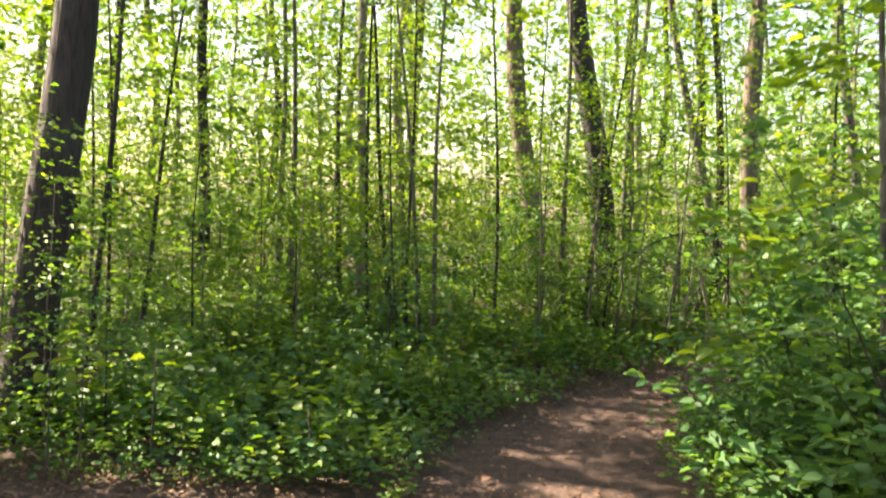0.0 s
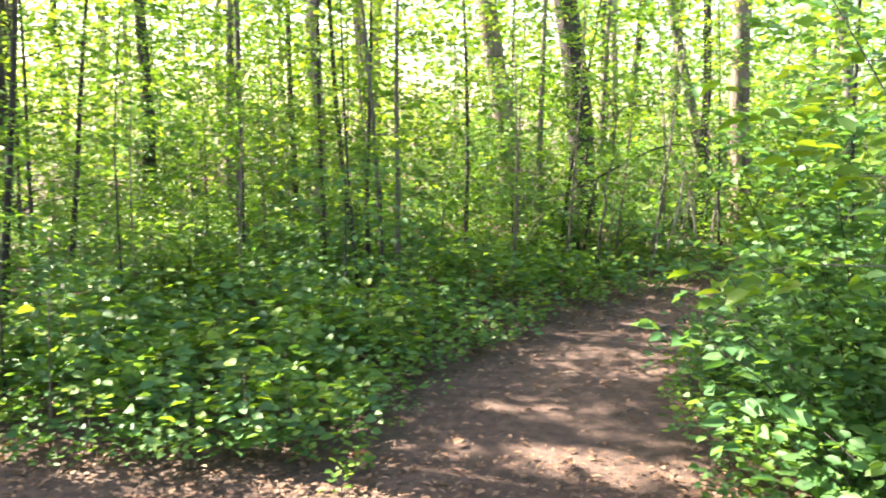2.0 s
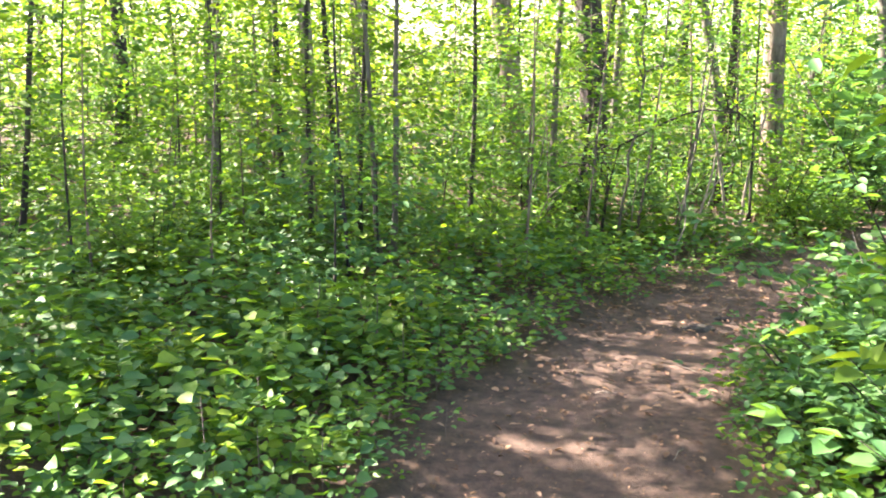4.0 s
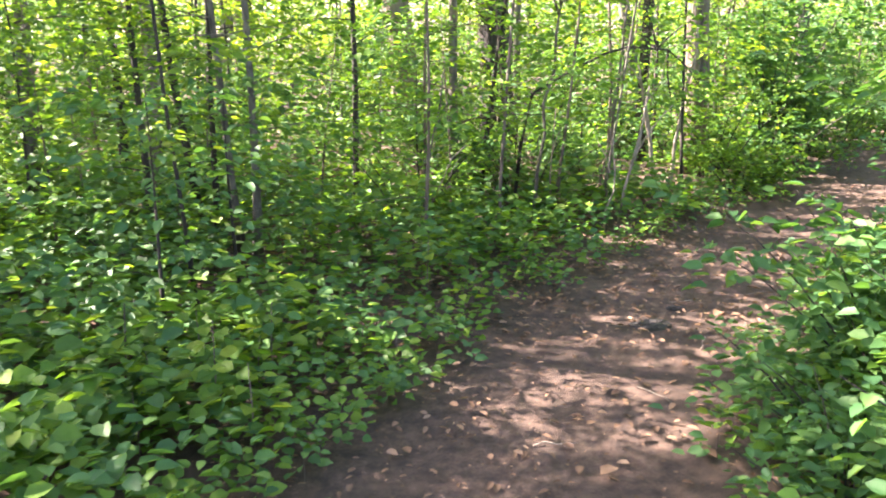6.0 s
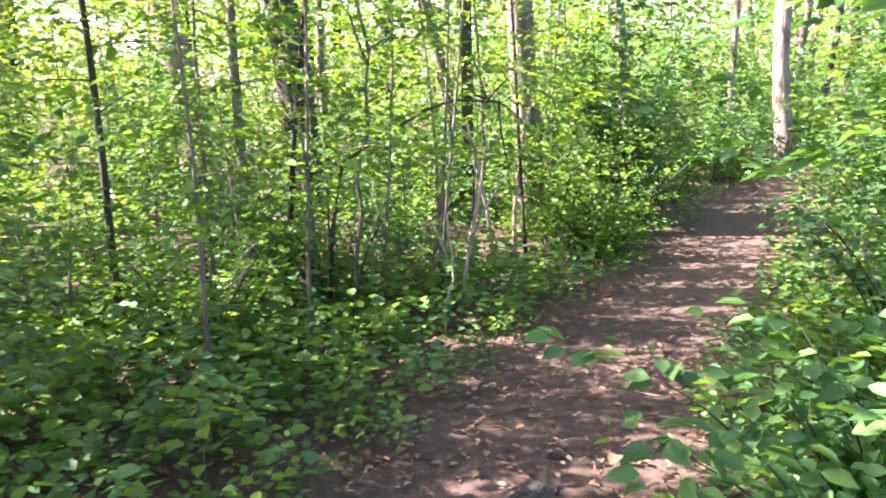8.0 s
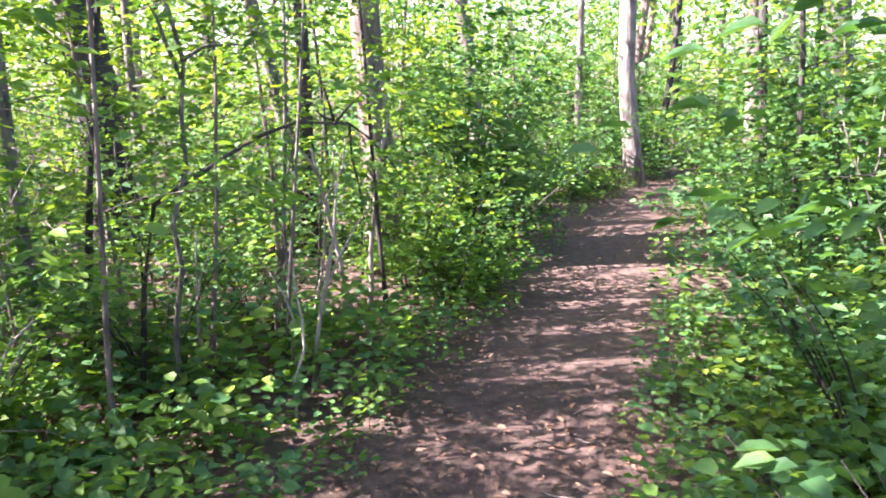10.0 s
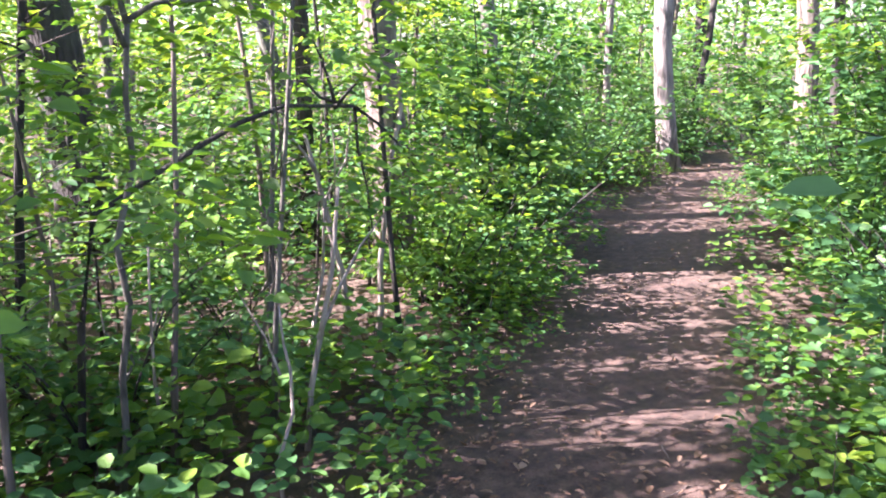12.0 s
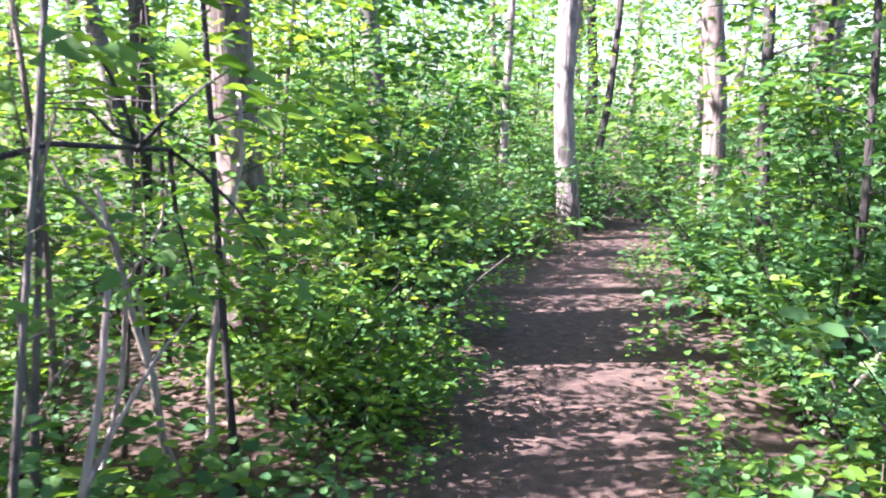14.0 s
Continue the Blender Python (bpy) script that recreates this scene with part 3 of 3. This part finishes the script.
# ---- low plants ----
def low_plant_leaves(seed, height, count, size):
    r = np.random.default_rng(seed)
    out = []
    for k in range(count):
        a, s = k * 2.4 + r.uniform(-0.4, 0.4), 0.45 + 0.55 * (k + 1) / count
        h = np.array([[math.cos(a), math.sin(a), r.uniform(-0.15, 0.3)]])
        c = np.array([[0.02 * math.cos(a), 0.02 * math.sin(a), height * s]]) + h * r.uniform(0.02, 0.08)
        L = np.array([size * r.uniform(0.7, 1.25)])
        out.append(leaf_arrays(c, h, np.array([[r.normal(0, 0.42), r.normal(0, 0.42), 1.0]]), L, L * r.uniform(0.58, 0.8)))
    return np.concatenate(out)


LOW = [(low_plant_leaves(500 + i, h, n, s), h) for i, (h, n, s) in enumerate([(0.16, 9, 0.062), (0.24, 11, 0.075), (0.32, 13, 0.08), (0.42, 15, 0.075), (0.20, 8, 0.092), (0.12, 7, 0.055)])]
plants = []
for i, (v, h) in enumerate(LOW):
    b = new("seedling")
    stem_part("stem", [tube([(0, 0, -0.03), (0.008, 0.0, h * 0.5), (0, 0.006, h)], [0.004, 0.003, 0.0015], 5)], bark_brown, b)
    leaf_part("leaves", [v], (leaf_green, leaf_cool, leaf_green, leaf_yellow, leaf_cool, leaf_green)[i], b)
    plants.append(tagged(b, ("small", "broad-leaved", "upright", "tall leggy", "large-leaved", "tiny")[i] + " green seedling on the forest floor", "seedling", "seedlings"))


def low_density(x, y):
    """Plants stand thick beside the start of the trail and thin out under the saplings farther on."""
    c, (d, _) = clear_of_trail(x, y), trail_at(x, y)
    thin = (d < 0) & (np.asarray(y) > 6.0) & (c < 2.6) & (np.asarray(x) < 3.4)
    return np.clip((c + 0.02) / 0.25, 0, 1) * np.where(thin, 0.62, 1.0)


near_pts, tries = [], 0
while len(near_pts) < 290:
    x, y = rng.uniform(-2.6, 4.6), rng.uniform(1.8, 9.0)
    d, hw = trail_at(x, y)
    if abs(d[0]) - hw[0] > 1.5 or rng.random() > float(low_density(x, y)[0]) * (0.9 if x < 0.8 or y > 4 else 0.6):
        continue
    near_pts.append((x, y))
for i, (x, y) in enumerate(near_pts):
    k = i % 6
    ob = plants[k] if i < 6 else copy_thing(plants[k], Matrix())
    c = float(clear_of_trail(x, y)[0])
    place(ob, x, y, rng.uniform(0, 6.28), rng.uniform(0.7, 1.1) * min(1.0, 0.55 + 0.6 * max(c, 0)))


def baked(templates, xs, ys, sizes, r):
    chunks = []
    for x, y, s in zip(xs, ys, sizes):
        v = templates[int(r.integers(len(templates)))]
        a = r.uniform(0, 6.28)
        c, sn_ = math.cos(a) * s, math.sin(a) * s
        w = np.empty_like(v)
        w[:, 0], w[:, 1], w[:, 2] = v[:, 0] * c - v[:, 1] * sn_ + x, v[:, 0] * sn_ + v[:, 1] * c + y, v[:, 2] * s
        w[:, 2] += float(ground_z(x, y)[0])
        chunks.append(w)
    return np.concatenate(chunks)


def scatter(count, x0, x1, y0, y1, density, r):
    out = []
    while sum(map(len, out)) < count:
        p = np.c_[r.uniform(x0, x1, 4000), r.uniform(y0, y1, 4000)]
        out.append(p[r.random(4000) < density(p[:, 0], p[:, 1])])
    return np.concatenate(out)[:count]


# Third batch: mostly unseen plants added behind the start to cut its brightness.
p = np.concatenate([scatter(4200, -6, 9, 2.2, 14, low_density, rng), scatter(2600, -2.6, 4.5, 2.2, 9, low_density, rng), scatter(1700, -7, 8, -7, 2.4, low_density, rng)])
rng.shuffle(p)
half = len(p) // 2
for k, (name, mat, q) in enumerate((("undergrowth", leaf_green, p[:half]), ("undergrowth", leaf_cool, p[half:]))):
    c = clear_of_trail(q[:, 0], q[:, 1])
    ob = new(name, leaf_mesh(name, baked([v for v, _ in LOW], q[:, 0], q[:, 1], rng.uniform(0.65, 1.2, len(q)) * np.clip(0.55 + 0.5 * c, 0.5, 1.0), rng), mat))
    tagged(ob, ("green leafy undergrowth covering the forest floor", "dark green leafy undergrowth on the forest floor")[k], "undergrowth", kind="stuff")


# ---- far woods ----
def far_leaves(count, x0, x1, y0, y1, z0, z1, size, r, keep):
    pts = []
    while sum(map(len, pts)) < count:
        q = np.c_[r.uniform(x0, x1, 6000), r.uniform(y0, y1, 6000), z0 + (z1 - z0) * r.random(6000) ** 1.2]
        pts.append(q[keep(q)])
    q = np.concatenate(pts)[:count]
    along = r.normal(0, 1, (count, 3)) * (1, 1, 0.4)
    face = np.c_[r.normal(0, 0.5, (count, 2)), np.ones(count)]
    L = size * r.uniform(0.6, 1.3, count)
    return leaf_arrays(q, along, face, L, L * 0.62)


def clumps(q):
    d, hw = trail_at(q[:, 0], q[:, 1])
    s = np.sin(q[:, 0] * 1.7 + 3 * np.sin(q[:, 1] * 0.6)) * np.sin(q[:, 1] * 1.9 + q[:, 2]) + np.sin(q[:, 2] * 2.3 + q[:, 0] * 1.1) * 0.7
    r0 = np.hypot(q[:, 0] - 1, q[:, 1] - 3)
    return (s > -0.35) & (r0 > 13) & (np.abs(d) > 0.6 + 0.1 * q[:, 2])


for name, mat, seed, box, n, size in (("far_woods", leaf_yellow, 601, (-26, 5, 12, 34, 0.1, 9), 36000, 0.16), ("far_woods", leaf_green, 602, (-26, 26, 11, 36, 0, 5.0), 40000, 0.16),
                                      ("far_woods", leaf_cool, 603, (6, 34, 3, 34, 0, 7), 34000, 0.16), ("far_woods", leaf_cool, 604, (-55, 45, 32, 60, 0, 14), 28000, 0.42)):
    r = np.random.default_rng(seed)
    ob = new(name, leaf_mesh(name, far_leaves(n, *box, size, r, clumps), mat))
    tagged(ob, "bright green foliage of the woods beyond", "foliage", kind="stuff")

FAR = []
for i, (h, rad, bark) in enumerate([(14, 0.12, bark_grey), (15, 0.17, bark_dark), (12, 0.08, bark_brown), (15, 0.14, bark_pale)]):
    t = tree("tree", h, rad, (rng.uniform(-0.04, 0.04), 0), bark, (leaf_yellow, leaf_green, leaf_green, leaf_cool)[i], 700 + i, 3.5, 16, 0.15, 4, 1.8, 9, 0.1)
    FAR.append(tagged(t, ("grey-barked", "dark-barked", "slim brown", "pale-barked")[i] + " tree deep in the woods", "tree", "trees"))
spots, tries = [], 0
while len(spots) < 46 and tries < 3000:
    tries += 1
    x, y = rng.uniform(-20, 24), rng.uniform(11, 34)
    d, hw = trail_at(x, y)
    if abs(d[0]) < (3.0 if y < 22 else 1.5) or math.hypot(x - 1, y - 3) < 14 or min([(x - a) ** 2 + (y - b) ** 2 for a, b in spots] + [99]) < 3:
        continue
    spots.append((x, y))
# Unseen trees added beside and behind the walk for their canopy shade.
spots += [(-14, -3), (-17, 0), (-8, -3), (7, -3), (11, 2), (4, -8), (13, 7)]
for i, (x, y) in enumerate(spots):
    ob = FAR[i % 4] if i < 4 else copy_thing(FAR[i % 4], Matrix())
    place(ob, x, y, rng.uniform(0, 6.28), rng.uniform(0.85, 1.15))

# ---- litter on the ground ----
r = np.random.default_rng(800)
q = np.concatenate([np.c_[r.uniform(-4, 9, 17000), r.uniform(-2, 13, 17000)], np.c_[r.uniform(-2.5, 3.5, 9000), r.uniform(0.5, 7.5, 9000)], np.c_[r.uniform(-3.0, 1.6, 9000), r.uniform(1.4, 3.6, 9000)], np.c_[r.uniform(-0.5, 3.2, 5000), r.uniform(5.8, 9.5, 5000)]])
q = q[(clear_of_trail(q[:, 0], q[:, 1]) > -0.15) | (r.random(len(q)) < 0.75)]
pos = np.c_[q, ground_z(q[:, 0], q[:, 1]) + 0.012 + 0.012 * r.random(len(q))]
L = 0.011 + 0.04 * r.random(len(q)) ** 2.0
face = np.c_[r.normal(0, 0.18, (len(q), 2)), np.ones(len(q))]
al = np.c_[r.normal(0, 1, (len(q), 2)), r.normal(0, 0.12, len(q))]
ob = new("leaf_litter", leaf_mesh("leaf_litter", leaf_arrays(pos, al, face, L, L * r.uniform(0.3, 0.7, len(q)), 0.1), leaf_dry))
tagged(ob, "dry brown fallen leaves scattered on the earth", "leaf litter", kind="stuff")


# ---- dead wood ----
def stick(name, pts, r0, r1, mat, label, category, forks=()):
    """A bare stem with its side branches as parts."""
    n = len(pts)
    ob = stem_part(name, [tube(pts, np.linspace(r0, r1, n), 7)], mat, None)
    for f in forks:
        stem_part("branch", [tube(f, np.linspace(r1 * 1.3, r1 * 0.4, len(f)), 5)], mat, ob)
    return tagged(ob, label, category)


def bow(a, b, lift, n=7, wob=0.02, seed=1):
    r_ = np.random.default_rng(seed)
    a, b = np.array(a, float), np.array(b, float)
    return [tuple(a + (b - a) * s + np.array([0, 0, lift * 4 * s * (1 - s)]) + r_.normal(0, wob, 3) * (0 < s < 1)) for s in np.linspace(0, 1, n)]


stick("dead_stem", bow((2.72, 9.06, -0.03), (2.44, 9.0, 1.1), 0.02, 6, 0.012, 2), 0.017, 0.009, wood_dead, "pale bare dead stem leaning beside its twin", "dead stem", [bow((2.5, 9.01, 0.9), (2.3, 8.92, 1.2), 0.02, 4, 0.01, 3)])
stick("dead_stem", bow((2.76, 9.06, -0.03), (2.9, 9.0, 1.4), 0.03, 7, 0.012, 4), 0.018, 0.009, wood_dead, "pale bare dead stem rising from the undergrowth", "dead stem")
stick("dead_stem", bow((2.68, 9.1, -0.03), (2.58, 9.2, 0.8), 0.02, 5, 0.012, 5), 0.012, 0.006, wood_dead, "short pale dead stem", "dead stem")
stick("dead_stem", bow((2.12, 8.2, -0.03), (2.27, 8.15, 1.0), 0.0, 5, 0.02, 6), 0.013, 0.007, wood_dead, "pale dead stem in the undergrowth", "dead stem", [bow((2.18, 8.18, 0.45), (2.5, 8.3, 0.85), 0.04, 4, 0.01, 7)])
stick("arched_branch", [(1.36, 8.38, -0.03), (1.42, 8.42, 0.55), (1.5, 8.46, 0.92), (1.83, 8.52, 1.1), (2.05, 8.58, 1.2), (2.25, 8.65, 1.25), (2.62, 8.85, 1.22)], 0.015, 0.007, bark_dark, "dark bare branch arching over the undergrowth", "branch",
      [bow((2.52, 8.8, 1.22), (2.36, 8.6, 1.5), 0.02, 4, 0.01, 9), bow((2.62, 8.85, 1.22), (2.86, 8.7, 0.92), 0.03, 4, 0.01, 10), bow((2.5, 8.78, 1.22), (2.76, 8.7, 1.46), 0.02, 4, 0.01, 11),
       bow((2.62, 8.85, 1.22), (2.74, 8.98, 0.62), 0.02, 4, 0.01, 22), bow((2.58, 8.84, 1.22), (2.28, 8.78, 1.34), 0.03, 4, 0.01, 23)])
stick("forked_stem", bow((1.48, 8.26, -0.03), (1.64, 8.24, 1.55), 0.0, 8, 0.015, 12), 0.014, 0.009, bark_grey, "grey forked dead sapling with bare branches", "dead stem",
      [bow((1.63, 8.24, 1.48), (1.42, 8.2, 1.95), 0.02, 5, 0.01, 13), bow((1.64, 8.24, 1.55), (1.6, 8.26, 2.5), 0.0, 5, 0.015, 14), bow((1.64, 8.24, 1.56), (1.93, 8.26, 1.62), 0.03, 4, 0.01, 15)])
stick("fallen_log", bow((-2.6, 7.9, 0.05), (-0.9, 8.2, 0.10), 0.02, 6, 0.01, 17), 0.07, 0.05, bark_brown, "brown fallen log lying among leaves", "log")
stick("fallen_branch", bow((3.75, 6.75, 0.03), (4.1, 6.6, 0.08), 0.03, 6, 0.02, 18), 0.012, 0.005, wood_dead, "thin pale fallen branch at the trail's edge", "branch")
stick("fallen_branch", bow((4.95, 8.05, 0.1), (5.15, 7.9, 0.5), 0.05, 6, 0.02, 19), 0.012, 0.005, wood_dead, "pale dead branch among the shrubs", "branch")
stick("twig", bow((1.1, 3.05, 0.01), (1.42, 2.85, 0.02), 0.005, 5, 0.01, 20), 0.006, 0.003, bark_brown, "thin brown twig lying on the trail", "twig")
stick("twig", bow((-0.5, 2.75, 0.01), (-0.05, 2.72, 0.015), 0.005, 5, 0.01, 21), 0.007, 0.003, bark_dark, "thin dark twig lying on the earth", "twig")


# ---- bright sapling shoots beside the side path ----
def shoot(x, y, height, count, size, seed, label):
    r_ = np.random.default_rng(seed)
    b = new("seedling")
    stem_part("stem", [tube([(0, 0, -0.03), (0.02, 0.01, height * 0.5), (0.04, 0.0, height)], [0.006, 0.004, 0.002], 5)], bark_brown, b)
    v = []
    for k in range(count):
        a, s_ = k * 2.4, 0.6 + 0.4 * (k + 1) / count
        h = np.array([[math.cos(a), math.sin(a), -0.1]])
        v.append(leaf_arrays(np.array([[0.03, 0, height * s_]]) + h * 0.05, h, np.array([[r_.normal(0, 0.3), r_.normal(0, 0.3), 1.0]]), np.array([size]), np.array([size * 0.75])))
    leaf_part("leaves", v, leaf_yellow, b)
    return tagged(place(b, x, y), label, "seedling", "seedlings")


shoot(-1.83, 3.36, 0.8, 8, 0.12, 1, "bright yellow-green shoot with large backlit leaves")
shoot(-2.0, 3.34, 0.78, 7, 0.11, 2, "bright yellow-green shoot with large backlit leaves")
shoot(-1.5, 3.5, 0.75, 7, 0.08, 3, "tall pale green shoot above the low plants")
shoot(-0.55, 5.1, 0.5, 6, 0.08, 4, "yellowing green shoot in the undergrowth")


# ---- a sapling that leans its leaves over the trail, and dead sticks among the brush ----
t = tree("sapling", 4.4, 0.02, (-0.04, 0.0), bark_grey, leaf_yellow, 241, 0.9, 40, 0.075, 5, 0.7, 9, 0.03, gaps=True, spot=(1.95, 2.65))
tagged(place(t, 1.95, 2.65), "young sapling with sunlit pale green leaves overhanging the shrubs", "sapling", "saplings")
t = tree("sapling", 3.4, 0.02, (-0.05, 0.02), bark_dark, leaf_cool, 240, 1.2, 26, 0.08, 4, 0.5, 9, 0.03)
tagged(place(t, 2.78, 5.4), "young sapling with broad dark leaves hanging beside the trail", "sapling", "saplings")
r = np.random.default_rng(900)
for i in range(26):
    if i < 18:
        x, y = r.uniform(0.6, 3.2), r.uniform(7.8, 10.2)
    else:
        x, y = r.uniform(4.9, 6.6), r.uniform(6.6, 8.4)
    if float(clear_of_trail(x, y)[0]) < 0.5:
        continue
    a, h, ln = r.uniform(0, 6.28), r.uniform(0.5, 1.5), r.uniform(0.05, 0.5)
    end = (x + math.cos(a) * ln, y + math.sin(a) * ln, h)
    side = (end[0] + r.uniform(-0.25, 0.25), end[1] + r.uniform(-0.2, 0.2), h * r.uniform(0.8, 1.2))
    mid = tuple(np.array((x, y, -0.03)) * 0.35 + np.array(end) * 0.65)
    stick("dead_stem", bow((x, y, -0.03), end, 0.03, 6, 0.02, 950 + i), r.uniform(0.006, 0.012), 0.004, (wood_dead, bark_grey, bark_brown)[i % 3],
          ("pale bare dead stem among the brush", "grey bare dead stem among the brush", "brown bare dead stem among the brush")[i % 3], "dead stem", [bow(mid, side, 0.03, 4, 0.015, 980 + i)])


# ---- small things on the trail ----
def stone(x, y, wide, high, seed, label):
    r_ = np.random.default_rng(seed)
    bm = bmesh.new()
    bmesh.ops.create_icosphere(bm, subdivisions=3, radius=1)
    for v in bm.verts:
        k = 1 + 0.25 * noise.noise(v.co * 1.7 + Vector((seed, 0, 0)))
        v.co = Vector((v.co.x * wide * k, v.co.y * wide * 0.6 * k, v.co.z * high * k))
    me = bpy.data.meshes.new("stone")
    bm.to_mesh(me)
    bm.free()
    me.polygons.foreach_set("use_smooth", np.ones(len(me.polygons), bool))
    me.materials.append(bark_dark)
    ob = new("stone", me)
    ob.matrix_basis = pose(x, y, high * 0.1, 0, 0, r_.uniform(0, 180))
    return tagged(ob, label, "stone")


# The first is a flattened dark lump standing for a dark patch in the trail.
stone(1.69, 6.06, 0.12, 0.025, 3, "flat dark lump standing for a dark patch in the trail")
stone(1.9, 6.3, 0.05, 0.02, 4, "small dark stone half buried in the trail")


def fallen_leaf(x, y, size, mat, turn, label):
    v = leaf_arrays(np.array([[0.0, 0, 0]]), np.array([[math.cos(turn), math.sin(turn), 0.1]]), np.array([[0.1, 0.1, 1.0]]), np.array([size]), np.array([size * 0.7]), 0.15)
    ob = new("fallen_leaf", leaf_mesh("fallen_leaf", v, mat))
    ob.location = (x, y, float(ground_z(x, y)[0]) + 0.02)
    return tagged(ob, label, "leaf", "fallen leaves")


red, rn, rl, rb, ro = material("leaf_red")
rr_ = ramp(rn, [(0.35, (0.22, 0.035, 0.02)), (0.65, (0.36, 0.08, 0.05))])
rl.new(noise_node(rn, rl, 40).outputs["Fac"], rr_.inputs[0])
rl.new(rr_.outputs[0], rb.inputs["Base Color"])
for i, (x, y, size, mat, label) in enumerate([(-0.16, 3.55, 0.11, red, "red fallen leaf lying beside the path"), (-0.09, 3.4, 0.12, leaf_dry, "large pale dry leaf on the earth"),
                                              (-0.75, 2.9, 0.10, leaf_dry, "large dry brown leaf on the earth"), (0.75, 2.75, 0.09, leaf_dry, "dry brown leaf on the trail"),
                                              (1.08, 4.67, 0.08, leaf_dry, "pale dry leaf on the trail"), (1.5, 4.75, 0.09, leaf_dry, "pale dry leaf on the trail"), (2.1, 6.2, 0.09, leaf_dry, "pale dry leaf on the trail"),
                                              (2.4, 6.6, 0.08, leaf_dry, "pale dry leaf on the trail"), (0.3, 3.7, 0.08, leaf_dry, "dry brown leaf on the trail")]):
    fallen_leaf(x, y, size, mat, i * 1.7, label)
for i in range(14):
    x, y = [(0.2, 2.2), (0.9, 2.6), (1.2, 4.3), (0.9, 4.9), (1.5, 5.2), (1.9, 5.9), (2.3, 6.5), (2.9, 7.0), (3.3, 7.6), (1.9, 6.4), (-1.0, 2.5), (-0.3, 2.3), (3.0, 7.3), (2.6, 6.6)][i]
    a, ln = i * 2.1, 0.1 + 0.02 * (i % 7)
    stick("twig", bow((x, y, 0.008), (x + math.cos(a) * ln, y + math.sin(a) * ln, 0.012), 0.006, 5, 0.006, 1100 + i), 0.0035, 0.0015, (bark_brown, wood_dead)[i % 2], ("thin brown twig lying on the trail", "thin pale twig lying on the trail")[i % 2], "twig")
